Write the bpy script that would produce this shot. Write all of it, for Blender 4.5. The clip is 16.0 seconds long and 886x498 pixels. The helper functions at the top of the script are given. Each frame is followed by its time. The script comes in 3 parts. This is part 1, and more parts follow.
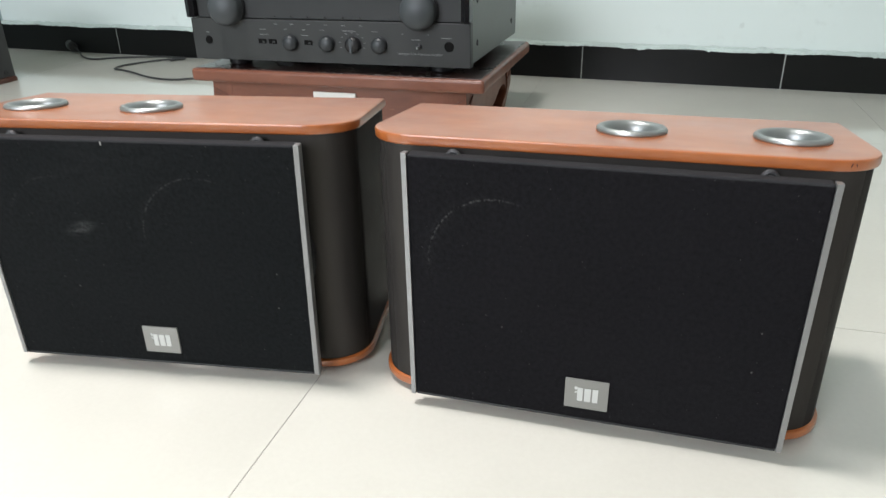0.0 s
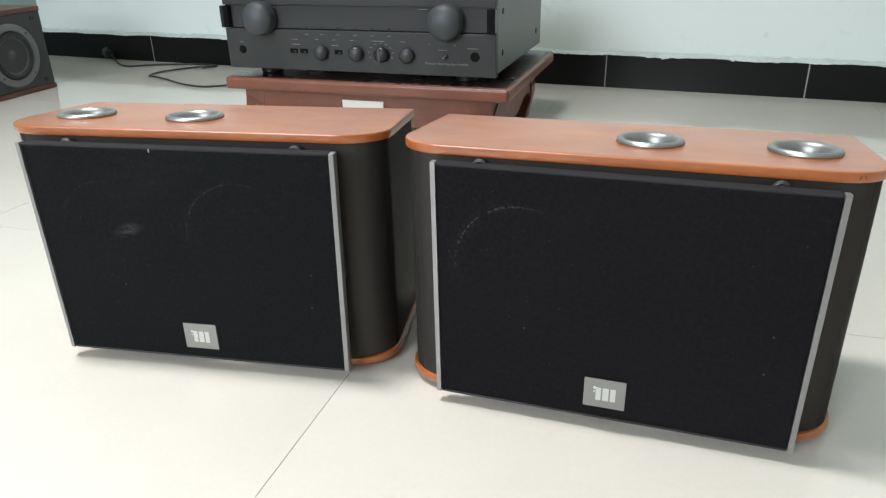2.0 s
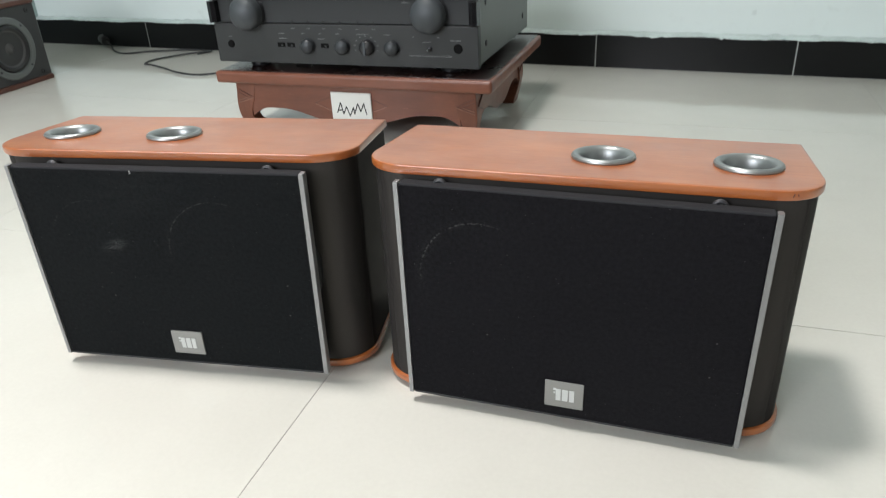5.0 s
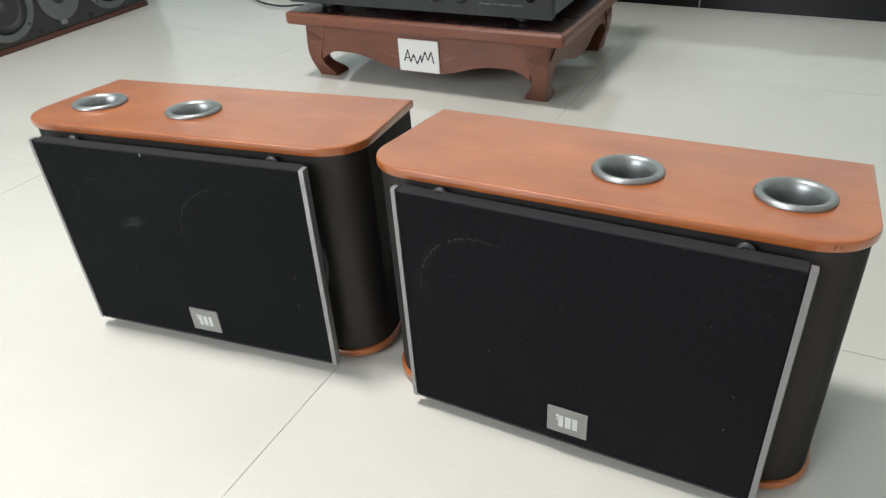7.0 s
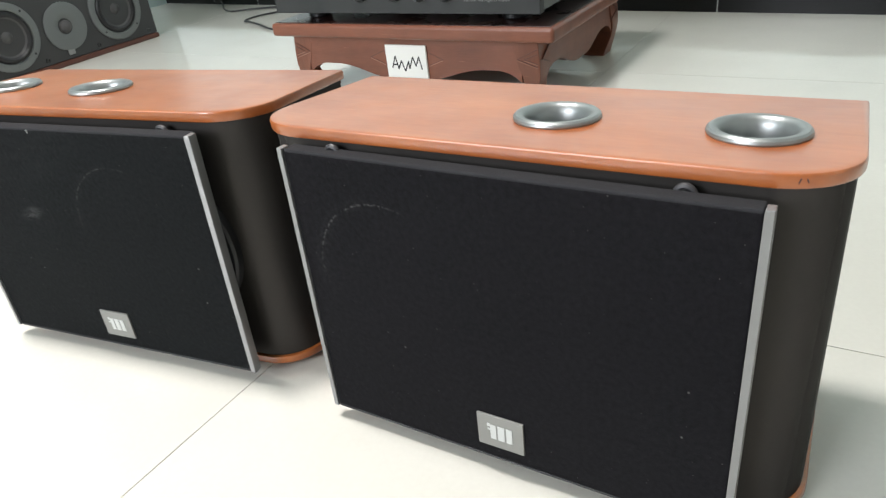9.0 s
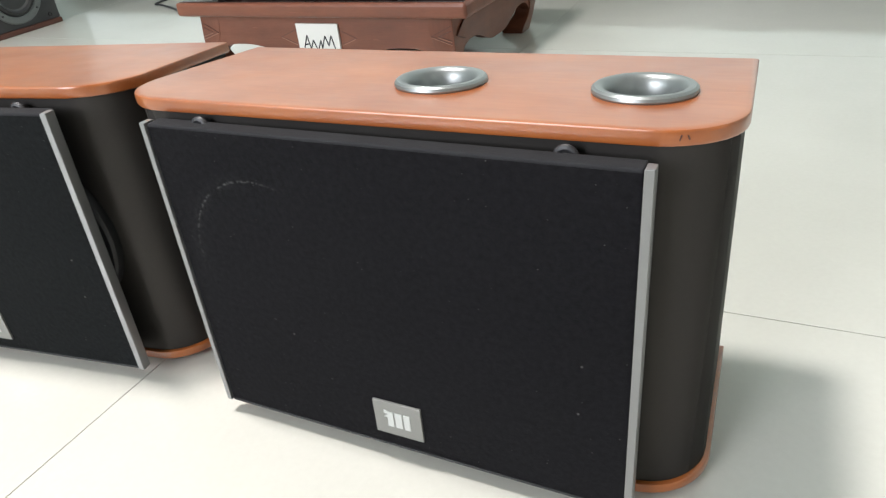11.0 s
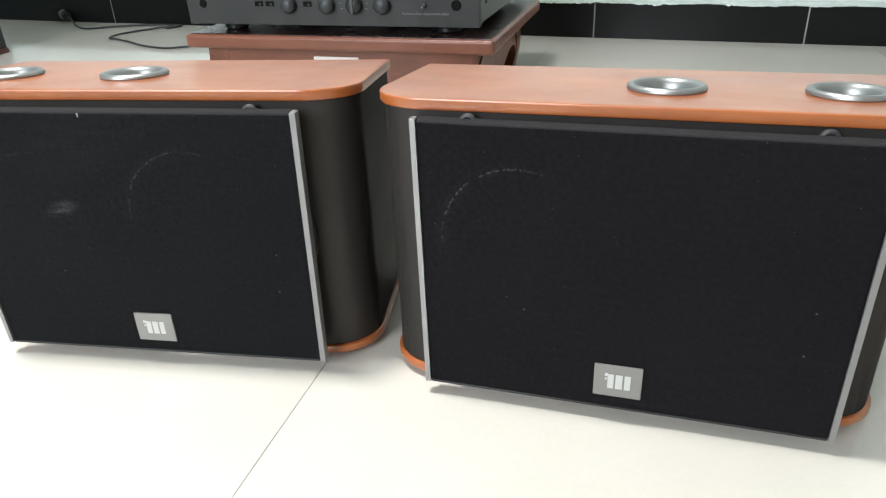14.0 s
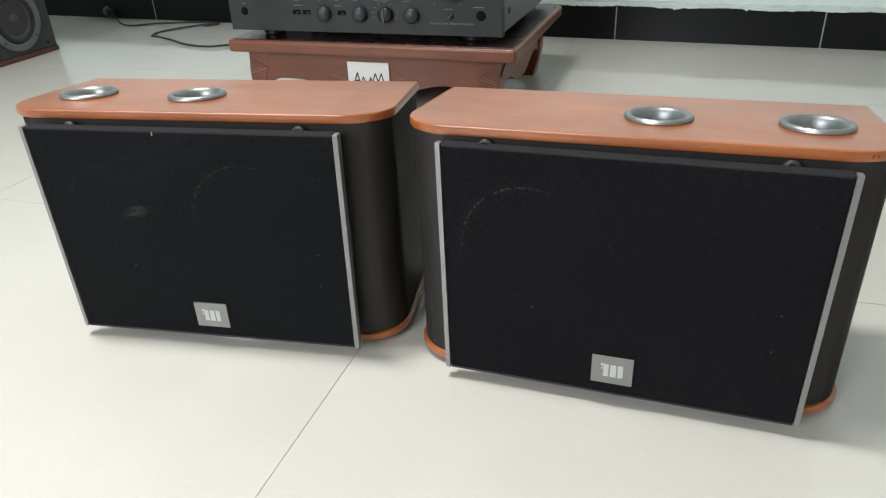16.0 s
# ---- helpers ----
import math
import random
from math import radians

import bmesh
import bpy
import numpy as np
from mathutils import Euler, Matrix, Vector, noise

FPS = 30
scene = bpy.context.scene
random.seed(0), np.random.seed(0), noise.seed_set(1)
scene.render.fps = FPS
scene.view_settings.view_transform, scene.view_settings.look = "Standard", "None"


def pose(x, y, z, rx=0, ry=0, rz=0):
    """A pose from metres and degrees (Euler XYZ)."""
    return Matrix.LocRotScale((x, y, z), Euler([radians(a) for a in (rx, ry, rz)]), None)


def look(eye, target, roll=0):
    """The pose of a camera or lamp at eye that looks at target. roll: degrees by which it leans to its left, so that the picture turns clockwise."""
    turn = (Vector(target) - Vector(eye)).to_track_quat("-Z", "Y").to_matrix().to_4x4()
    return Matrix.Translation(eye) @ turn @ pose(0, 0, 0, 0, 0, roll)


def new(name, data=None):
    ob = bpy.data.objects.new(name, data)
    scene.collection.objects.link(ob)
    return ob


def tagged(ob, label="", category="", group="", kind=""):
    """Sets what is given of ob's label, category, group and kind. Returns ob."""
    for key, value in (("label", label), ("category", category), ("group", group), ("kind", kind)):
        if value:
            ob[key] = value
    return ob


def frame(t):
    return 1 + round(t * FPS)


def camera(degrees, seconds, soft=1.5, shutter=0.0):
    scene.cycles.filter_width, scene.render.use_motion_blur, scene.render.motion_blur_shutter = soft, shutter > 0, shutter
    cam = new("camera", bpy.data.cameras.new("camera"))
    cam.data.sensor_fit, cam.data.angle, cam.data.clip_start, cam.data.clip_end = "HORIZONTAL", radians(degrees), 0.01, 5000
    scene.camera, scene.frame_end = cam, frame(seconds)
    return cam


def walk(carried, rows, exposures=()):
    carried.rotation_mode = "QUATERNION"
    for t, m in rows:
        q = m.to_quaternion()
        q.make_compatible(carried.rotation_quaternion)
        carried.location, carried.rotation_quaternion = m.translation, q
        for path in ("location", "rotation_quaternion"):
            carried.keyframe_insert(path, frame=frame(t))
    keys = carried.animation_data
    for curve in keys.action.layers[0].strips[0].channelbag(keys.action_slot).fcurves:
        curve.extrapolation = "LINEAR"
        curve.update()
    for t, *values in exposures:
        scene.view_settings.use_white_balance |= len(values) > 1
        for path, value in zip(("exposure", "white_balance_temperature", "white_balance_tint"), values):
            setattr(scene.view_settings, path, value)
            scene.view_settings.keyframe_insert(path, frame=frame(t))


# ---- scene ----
cam = camera(63.4, 16.0, soft=1.2, shutter=0.6)
PATH = [
    (0, (0.093, 0.063, 0.323), (-0.536, 1.766, -0.518), -1.1),
    (0.5, (0.102, 0.044, 0.339), (-0.561, 1.746, -0.474), -1.5),
    (1, (0.107, 0.035, 0.342), (-0.564, 1.734, -0.473), -1.5),
    (1.5, (0.107, 0.032, 0.339), (-0.579, 1.724, -0.477), -1.3),
    (2, (0.099, 0.04, 0.333), (-0.59, 1.726, -0.493), -1.3),
    (2.5, (0.098, 0.048, 0.329), (-0.574, 1.73, -0.518), -1.3),
    (3, (0.099, 0.046, 0.334), (-0.579, 1.731, -0.503), -1.7),
    (3.5, (0.112, 0.033, 0.343), (-0.565, 1.736, -0.456), -1.7),
    (4, (0.123, 0.015, 0.351), (-0.574, 1.719, -0.432), -1.7),
    (4.2, (0.127, 0.011, 0.35), (-0.57, 1.713, -0.434), -1.7),
    (6.3, (0.145, 0.122, 0.423), (-0.625, 1.589, -0.699), -6.4),
    (6.5, (0.151, 0.126, 0.423), (-0.671, 1.573, -0.686), -5.6),
    (7, (0.172, 0.132, 0.407), (-0.749, 1.535, -0.68), -4.4),
    (7.5, (0.191, 0.148, 0.384), (-0.808, 1.522, -0.671), -4.7),
    (8, (0.213, 0.172, 0.361), (-0.835, 1.544, -0.648), -5.4),
    (8.5, (0.228, 0.201, 0.339), (-0.816, 1.569, -0.681), -5.6),
    (9, (0.213, 0.213, 0.321), (-0.849, 1.604, -0.647), -7.2),
    (9.5, (0.215, 0.24, 0.293), (-0.794, 1.683, -0.657), -5.0),
    (9.7, (0.229, 0.263, 0.29), (-0.737, 1.697, -0.715), -5.5),
    (11.8, (0.217, 0.202, 0.317), (-0.69, 1.666, -0.701), -6.5),
    (12, (0.204, 0.189, 0.32), (-0.66, 1.684, -0.689), -4.9),
    (12.5, (0.154, 0.163, 0.319), (-0.597, 1.736, -0.662), -3.8),
    (13, (0.106, 0.139, 0.298), (-0.54, 1.789, -0.63), -2.9),
    (13.5, (0.081, 0.117, 0.299), (-0.555, 1.768, -0.633), -2.2),
    (14, (0.074, 0.102, 0.309), (-0.563, 1.758, -0.613), -2.5),
    (14.5, (0.08, 0.089, 0.318), (-0.564, 1.739, -0.611), -2.6),
    (15, (0.093, 0.067, 0.336), (-0.598, 1.713, -0.566), -2.9),
    (15.5, (0.1, 0.049, 0.347), (-0.598, 1.673, -0.589), -2.3),
    (16, (0.098, 0.051, 0.352), (-0.598, 1.666, -0.6), -2.7),
]
EXPOSURES = [(0, 0.14), (2, 0.1), (4, 0.04), (6.5, -0.06), (7.5, -0.05), (8.5, 0.02), (9, 0.36), (9.5, 0.56), (12, 0.22), (12.5, 0.24), (13, 0.46), (13.5, 0.44), (14, 0.34), (15, 0.14), (15.5, 0.0), (16, -0.1)]
walk(cam, [(t, look(eye, target, roll)) for t, eye, target, roll in PATH], EXPOSURES)

# ---- light ----
world = bpy.data.worlds.new("world")
scene.world = world
world.use_nodes = True
sky = world.node_tree.nodes.new("ShaderNodeTexSky")
sky.sky_type, sky.sun_disc = "NISHITA", False
sky.sun_elevation, sky.sun_rotation = radians(48), radians(-80)
world.node_tree.links.new(sky.outputs[0], world.node_tree.nodes["Background"].inputs[0])
world.node_tree.nodes["Background"].inputs[1].default_value = 0.1
scene.view_settings.exposure = 0.0


def window_light(name, place, target, wide, high, watts, colour):
    lamp = bpy.data.lights.new(name, "AREA")
    lamp.shape, lamp.size, lamp.size_y = "RECTANGLE", wide, high
    lamp.energy, lamp.color = watts, colour
    ob = new(name, lamp)
    ob.matrix_world = look(place, target)
    return ob


ROOM_L, ROOM_R, ROOM_F, ROOM_B, ROOM_H = -1.815, 2.3, 1.641, -2.4, 2.75
WIN_A = (-1.70, -0.20, 0.7, 2.2)          # x from, x to, z from, z to, in the wall on the south
window_light("window_light_south", ((WIN_A[0] + WIN_A[1]) / 2, ROOM_B - 0.04, (WIN_A[2] + WIN_A[3]) / 2),
             ((WIN_A[0] + WIN_A[1]) / 2, 0, (WIN_A[2] + WIN_A[3]) / 2), WIN_A[1] - WIN_A[0], WIN_A[3] - WIN_A[2], 85, (0.965, 0.98, 1.05))
ceiling_lamp = window_light("ceiling_lamp", (-0.70, 0.40, ROOM_H - 0.02), (-0.42, 0.05, 0), 0.42, 0.42, 19, (1.0, 0.965, 0.955))
ceiling_lamp.data.shape, ceiling_lamp.data.spread = "DISK", radians(76)


# ---- materials ----
class Nodes:
    """Short forms for building a node material."""

    def __init__(self, name):
        self.mat = bpy.data.materials.new(name)
        self.mat.use_nodes = True
        self.tree = self.mat.node_tree
        self.bsdf = self.tree.nodes["Principled BSDF"]

    def put(self, socket, value):
        if hasattr(value, "is_output"):
            self.tree.links.new(value, socket)
        elif value is not None:
            socket.default_value = value

    def add(self, kind, ins=None, **props):
        n = self.tree.nodes.new("ShaderNode" + kind)
        if "operation" in props:
            n.operation = props["operation"]
        if "use_clamp" in props:
            n.use_clamp = props["use_clamp"]
        if "data_type" in props:
            n.data_type, n.blend_type = props["data_type"], props["blend_type"]
        for k, v in (ins or {}).items():
            self.put(n.inputs[k], v)
        return n

    def coords(self, scale=(1, 1, 1), kind="Object"):
        c = self.add("TexCoord").outputs[kind]
        return self.add("Mapping", {"Vector": c, "Scale": scale}).outputs[0]

    def noise(self, scale, detail=4.0, rough=0.55, vector=None, out="Fac"):
        return self.add("TexNoise", {"Vector": vector if vector is not None else self.coords(), "Scale": scale, "Detail": detail, "Roughness": rough}).outputs[out]

    def math(self, op, a, b=0.5, c=0.0, clamp=False):
        return self.add("Math", {0: a, 1: b, 2: c}, operation=op, use_clamp=clamp).outputs[0]

    def span(self, value, a, b, c=0.0, d=1.0):
        return self.add("MapRange", {"Value": value, "From Min": a, "From Max": b, "To Min": c, "To Max": d}).outputs[0]

    def mix(self, fac, a, b, blend="MIX"):
        n = self.add("Mix", data_type="RGBA", blend_type=blend)
        self.put(n.inputs["Factor"], fac)
        for k, v in (("A", a), ("B", b)):
            s = [i for i in n.inputs if i.name == k and i.type == "RGBA"][0]
            self.put(s, (*v, 1) if isinstance(v, tuple) and len(v) == 3 else v)
        return [o for o in n.outputs if o.type == "RGBA"][0]

    def bump(self, height, strength, distance):
        self.put(self.bsdf.inputs["Normal"], self.add("Bump", {"Height": height, "Strength": strength, "Distance": distance}).outputs[0])

    def done(self, colour=None, rough=None, metal=None, coat=None, spec=None):
        b = self.bsdf.inputs
        if colour is not None:
            self.put(b["Base Color"], (*colour, 1) if isinstance(colour, tuple) and len(colour) == 3 else colour)
        for k, v in (("Roughness", rough), ("Metallic", metal), ("Coat Weight", coat), ("Specular IOR Level", spec)):
            self.put(b[k], v)
        return self.mat


def worn(name, colour, rough=0.5, vary=0.15, grain=60.0, relief=0.0, metal=0.0, spec=0.5, coat=0.0, speck=0.0, polish=0.06):
    """A plain surface with fine grain, broad blotches and a little relief."""
    n = Nodes(name)
    fine, broad = n.noise(grain * 6, 3), n.noise(grain * 0.25, 4)
    dark = tuple(c * (1 - vary) for c in colour)
    light = tuple(min(1.0, c * (1 + vary)) for c in colour)
    tone = n.mix(n.math("MULTIPLY_ADD", fine, 0.4, n.math("MULTIPLY", broad, 0.6)), dark, light)
    if speck:
        dots = n.add("TexVoronoi", {"Vector": n.coords(), "Scale": grain * 1.7}).outputs["Distance"]
        tone = n.mix(n.span(dots, 0.09, 0.04, 0.0, speck), tone, (0.5, 0.48, 0.45))
    if relief:
        n.bump(fine, 0.6, relief)
    return n.done(tone, n.span(broad, 0.3, 0.7, max(0.02, rough - polish), min(1, rough + polish)), metal, coat, spec)


def wooden(name, dark, light, rough=0.3, coat=0.3, along=(1.5, 14, 14), figure=1.0, scratches=0.0, sheen=1.5):
    n = Nodes(name)
    v = n.coords(along)
    long_grain = n.noise(5, 3, 0.5, v)
    fibre = n.noise(42, 2, 0.5, v)
    cloud = n.noise(11, 4, 0.6)
    f = n.math("MULTIPLY_ADD", long_grain, 0.34, n.math("MULTIPLY_ADD", fibre, 0.18, n.math("MULTIPLY", cloud, 0.48)))
    tone = n.mix(n.span(f, 0.5 - 0.22 / figure, 0.5 + 0.22 / figure), dark, light)
    if scratches:
        s = n.noise(40, 2, 0.5, n.coords((0.6, 9, 9)))
        tone = n.mix(n.span(s, 0.70, 0.76, 0, scratches), tone, tuple(min(1, c * 2.0 + 0.08) for c in light))
    n.bsdf.inputs["Coat Roughness"].default_value, n.bsdf.inputs["Coat IOR"].default_value = 0.25, sheen
    return n.done(tone, n.span(n.noise(16, 4), 0.3, 0.7, rough - 0.05, rough + 0.08), 0, coat, 0.45)


def cloth_material(name, rings, smudge, tint):
    """Black speaker cloth with a pebbled weave, lint, and faint marks rubbed by the drivers behind it."""
    n = Nodes(name)
    c = n.add("TexCoord").outputs["Object"]
    x, y, z = [n.add("SeparateXYZ", {0: c}).outputs[i] for i in range(3)]
    fuzz, pebble, broad = n.noise(1100, 3), n.noise(330, 3, 0.6), n.noise(14, 4)
    tone = n.mix(n.math("MULTIPLY_ADD", broad, 0.35, n.math("MULTIPLY", n.span(pebble, 0.3, 0.7), 0.65)), tint[0], tint[1])
    rub = n.math("MULTIPLY", n.span(n.noise(75, 5, 0.65), 0.34, 0.60), n.span(n.noise(430, 2, 0.5), 0.42, 0.60))
    for cx, cz, radius, much in rings:
        dx, dz = n.math("SUBTRACT", x, cx), n.math("SUBTRACT", z, cz)
        far = n.math("SQRT", n.math("ADD", n.math("MULTIPLY", dx, dx), n.math("MULTIPLY", dz, dz)))
        ring = n.span(n.math("ABSOLUTE", n.math("SUBTRACT", far, radius)), 0.0, 0.0009, 1.0, 0.0)
        upper = n.math("MULTIPLY", n.span(dz, radius * -0.15, radius * 0.45), n.span(dx, radius * 0.45, radius * -0.20))
        halo = n.math("MULTIPLY", n.span(n.math("ABSOLUTE", n.math("SUBTRACT", far, radius)), 0.0, 0.0055, 1.0, 0.0), 0.11)
        mark = n.math("MULTIPLY", n.math("ADD", n.math("MULTIPLY", ring, upper), n.math("MULTIPLY", halo, n.math("MULTIPLY", n.span(dx, 0.0, -0.02), n.span(dz, -0.03, 0.01)))), n.math("MULTIPLY", rub, much), clamp=True)
        tone = n.mix(mark, tone, (0.095, 0.095, 0.092))
    for sx, sz, wide, much in smudge:
        off = n.add("CombineXYZ", {0: n.math("MULTIPLY", n.math("SUBTRACT", x, sx), 0.45), 1: n.math("SUBTRACT", n.math("SUBTRACT", z, sz), n.math("MULTIPLY", n.math("SUBTRACT", x, sx), 0.3))}).outputs[0]
        far = n.add("VectorMath", {0: off}, operation="LENGTH").outputs["Value"]
        streak = n.span(n.noise(90, 3, 0.6, n.coords((0.35, 1, 1.6))), 0.38, 0.66)
        mark = n.math("MULTIPLY", n.span(far, wide, 0.0), n.math("MULTIPLY", n.math("MULTIPLY", n.span(fuzz, 0.40, 0.62), streak), much * 1.9), clamp=True)
        tone = n.mix(mark, tone, (0.30, 0.31, 0.30))
    for scale, cut, size, much in ((70.0, 0.70, 0.06, 0.4), (230.0, 0.90, 0.10, 0.32), (420.0, 0.95, 0.16, 0.3)):
        lint = n.add("TexVoronoi", {"Vector": n.coords(), "Scale": scale})
        few = n.span(n.add("SeparateXYZ", {0: lint.outputs["Color"]}).outputs[0], cut, cut + 0.04)
        tone = n.mix(n.math("MULTIPLY", n.span(lint.outputs["Distance"], size, size * 0.4), n.math("MULTIPLY", few, much)), tone, (0.28, 0.27, 0.26))
    n.bump(n.math("MULTIPLY_ADD", pebble, 1.0, n.math("MULTIPLY", fuzz, 0.3)), 0.55, 0.0012)
    return n.done(tone, 0.85, 0, 0, 0.12)


def tile_material():
    """Polished pale porcelain: faint clouding, tiny pits, a clear gloss."""
    n = Nodes("polished_porcelain")
    own = n.add("ObjectInfo").outputs["Random"]
    v = n.add("VectorMath", {0: n.coords(), 1: n.add("CombineXYZ", {0: n.math("MULTIPLY", own, 7.0), 1: n.math("MULTIPLY", own, 13.0)}).outputs[0]}, operation="ADD").outputs[0]
    cloud, fine = n.noise(6, 5, 0.6, v), n.noise(240, 3, 0.6, v)
    tone = n.mix(n.span(n.math("MULTIPLY_ADD", fine, 0.3, n.math("MULTIPLY", cloud, 0.7)), 0.3, 0.7), (0.556, 0.546, 0.491), (0.618, 0.607, 0.550))
    pits = n.add("TexVoronoi", {"Vector": v, "Scale": 38.0})
    rare = n.span(n.add("SeparateXYZ", {0: pits.outputs["Color"]}).outputs[0], 0.93, 0.96)
    tone = n.mix(n.math("MULTIPLY", n.span(pits.outputs["Distance"], 0.05, 0.02), n.math("MULTIPLY", rare, 0.6)), tone, (0.16, 0.15, 0.13))
    n.bump(cloud, 0.05, 0.002)
    return n.done(tone, n.span(n.noise(9, 4, 0.6, v), 0.3, 0.7, 0.045, 0.10), 0, 0, 0.62)


def wall_material():
    """Cool white wall paint with roller texture, scattered scuffs and two small marks."""
    n = Nodes("white_wall_paint")
    c = n.add("TexCoord").outputs["Object"]
    tone = n.mix(n.noise(3.0, 5), (0.695, 0.78, 0.755), (0.765, 0.845, 0.82))
    for place, size, much in (((0.030, 1.641, 0.208), 0.0045, 0.8), ((0.042, 1.641, 0.200), 0.003, 0.5), ((0.147, 1.641, 0.118), 0.006, 0.12)):
        off = n.add("VectorMath", {0: c, 1: place}, operation="SUBTRACT").outputs[0]
        far = n.add("VectorMath", {0: off}, operation="LENGTH").outputs["Value"]
        ragged = n.math("MULTIPLY_ADD", n.noise(260, 3), 0.010, n.math("ADD", far, -0.005))
        tone = n.mix(n.span(ragged, size, size * 0.5, 0, much), tone, (0.10, 0.10, 0.09))
    scuffs = n.math("MULTIPLY", n.span(n.noise(5, 3), 0.52, 0.66), n.span(n.noise(45, 5), 0.54, 0.72, 0, 0.22))
    tone = n.mix(scuffs, tone, (0.42, 0.46, 0.43))
    n.bump(n.noise(130, 3), 0.12, 0.001)
    return n.done(tone, 0.6, 0, 0, 0.3)


CHERRY = wooden("cherry_veneer", (0.278, 0.067, 0.0158), (0.473, 0.144, 0.034), 0.34, 0.9, (1.6, 9, 9), 1.25, 0.10, 1.54)
STAND_WOOD = wooden("red_brown_lacquered_wood", (0.108, 0.034, 0.018), (0.215, 0.074, 0.040), 0.36, 0.15, (1.5, 12, 12), 1.2, 0.25)
STAND_LEG_WOOD = wooden("red_brown_leg_wood", (0.105, 0.033, 0.017), (0.205, 0.071, 0.038), 0.38, 0.15, (12, 12, 1.5), 1.2, 0.2)
# dark polish, taken near black to carry the shade below the amplifier
BOARD_TOP = wooden("dark_polished_shaded_board", (0.012, 0.006, 0.005), (0.024, 0.010, 0.008), 0.28, 0.12, (1.5, 12, 12), 1.0)
CARVED = worn("carved_line_wood", (0.100, 0.033, 0.019), 0.5, 0.3, 40)
CARVED_EDGE = worn("pale_carved_edge", (0.30, 0.145, 0.095), 0.5, 0.3, 40)
VINYL = worn("charcoal_vinyl", (0.054, 0.050, 0.047), 0.44, 0.12, 80, 0.00012, metal=0.5, spec=0.05)
VINYL.node_tree.nodes["Principled BSDF"].inputs["Specular Tint"].default_value = (0.12, 0.12, 0.12, 1)
BAFFLE = worn("black_baffle", (0.016, 0.017, 0.018), 0.5, 0.15, 80)
CLOTH_EAST = cloth_material("black_cloth_east", ((-0.0645, 0.1185, 0.0445, 1.2),), ((0.045, 0.03, 0.05, 0.008),), ((0.0022, 0.0021, 0.0026), (0.0114, 0.0108, 0.0129)))
CLOTH_WEST = cloth_material("black_cloth_west", ((0.048, 0.118, 0.045, 0.65), (-0.060, 0.119, 0.042, 0.3)), ((-0.047, 0.121, 0.0070, 0.21), (-0.02, 0.172, 0.03, 0.018)), ((0.0018, 0.0022, 0.0025), (0.0104, 0.0118, 0.0127)))
# greyer than the cloth: dust, plus the light on the fold painted in
FOLD_LIT = worn("dusty_lit_black_cloth", (0.026, 0.026, 0.028), 0.85, 0.4, 160, 0.0004, spec=0.1)
SILVER = worn("silver_paint", (0.285, 0.287, 0.287), 0.40, 0.10, 120, 0.00005, metal=0.6)
PORT = worn("silver_port_plastic", (0.31, 0.325, 0.32), 0.40, 0.08, 100, metal=0.8, polish=0.03)
PORT_DARK = worn("black_tube", (0.012, 0.013, 0.013), 0.5)
RUBBER = worn("black_rubber", (0.018, 0.018, 0.019), 0.55)
PEG = worn("dusty_rubber_peg", (0.030, 0.030, 0.032), 0.5, 0.3, 120)
BADGE = worn("grey_badge_metal", (0.25, 0.25, 0.235), 0.42, 0.06, 200, metal=0.35)
PALE = worn("pale_print", (0.55, 0.56, 0.54), 0.5, 0.05)
TILE = tile_material()
GROUT = worn("tile_grout", (0.34, 0.33, 0.305), 0.85, 0.3, 30)
SKIRT = worn("black_painted_stone", (0.006, 0.0065, 0.0065), 0.30, 0.3, 40, spec=0.22, speck=0.02, polish=0.012)
SKIRT_JOINT = worn("pale_joint_filler", (0.30, 0.32, 0.30), 0.8, 0.4, 50)
CAULK = worn("white_filler", (0.56, 0.64, 0.61), 0.7, 0.55, 45, 0.0016)
WALL = wall_material()
# the north wall's mint white, darkened: the west wall's shade is in the colour
WALL_WEST_SHADED = worn("shaded_mint_wall_paint", (0.34, 0.43, 0.42), 0.7, 0.18, 12, 0.0004)
# unseen east wall, lighter than the others to throw light on the right cabinet
BOUNCE_WALL = worn("bounce_wall_paint", (0.66, 0.655, 0.62), 0.7, 0.05, 8)
PLAIN_WALL = worn("plain_wall_paint", (0.44, 0.445, 0.395), 0.7, 0.05, 8)
AMP_FACE = worn("dark_grey_anodised_face", (0.035, 0.037, 0.037), 0.40, 0.08, 150, metal=0.1, spec=0.3, polish=0.012)
AMP_BAND = worn("dark_grey_recess", (0.032, 0.034, 0.035), 0.44, 0.08, 150, metal=0.1, spec=0.3, polish=0.012)
AMP_CASE = worn("dark_grey_steel_case", (0.135, 0.143, 0.138), 0.42, 0.06, 120, metal=0.2, polish=0.012)
KNOB = worn("matt_grey_knob", (0.052, 0.059, 0.064), 0.52, 0.06, 150, metal=0.2, polish=0.012)
KNOB_SMALL = worn("dark_grey_small_knob", (0.030, 0.034, 0.037), 0.42, 0.06, 150, metal=0.2, polish=0.012)
KNOB_SIDE = worn("black_knob_skirt", (0.012, 0.012, 0.013), 0.4)
GRIP = worn("glossy_black_plastic", (0.010, 0.010, 0.011), 0.14, polish=0.03)
BLACK = worn("black_plastic", (0.010, 0.010, 0.011), 0.35)
JACK = worn("dull_black_opening", (0.004, 0.004, 0.004), 0.7, spec=0.1)
LED = worn("dim_lamp_lens", (0.012, 0.010, 0.010), 0.2)
PRINT = worn("grey_print", (0.17, 0.175, 0.175), 0.5, 0.05)
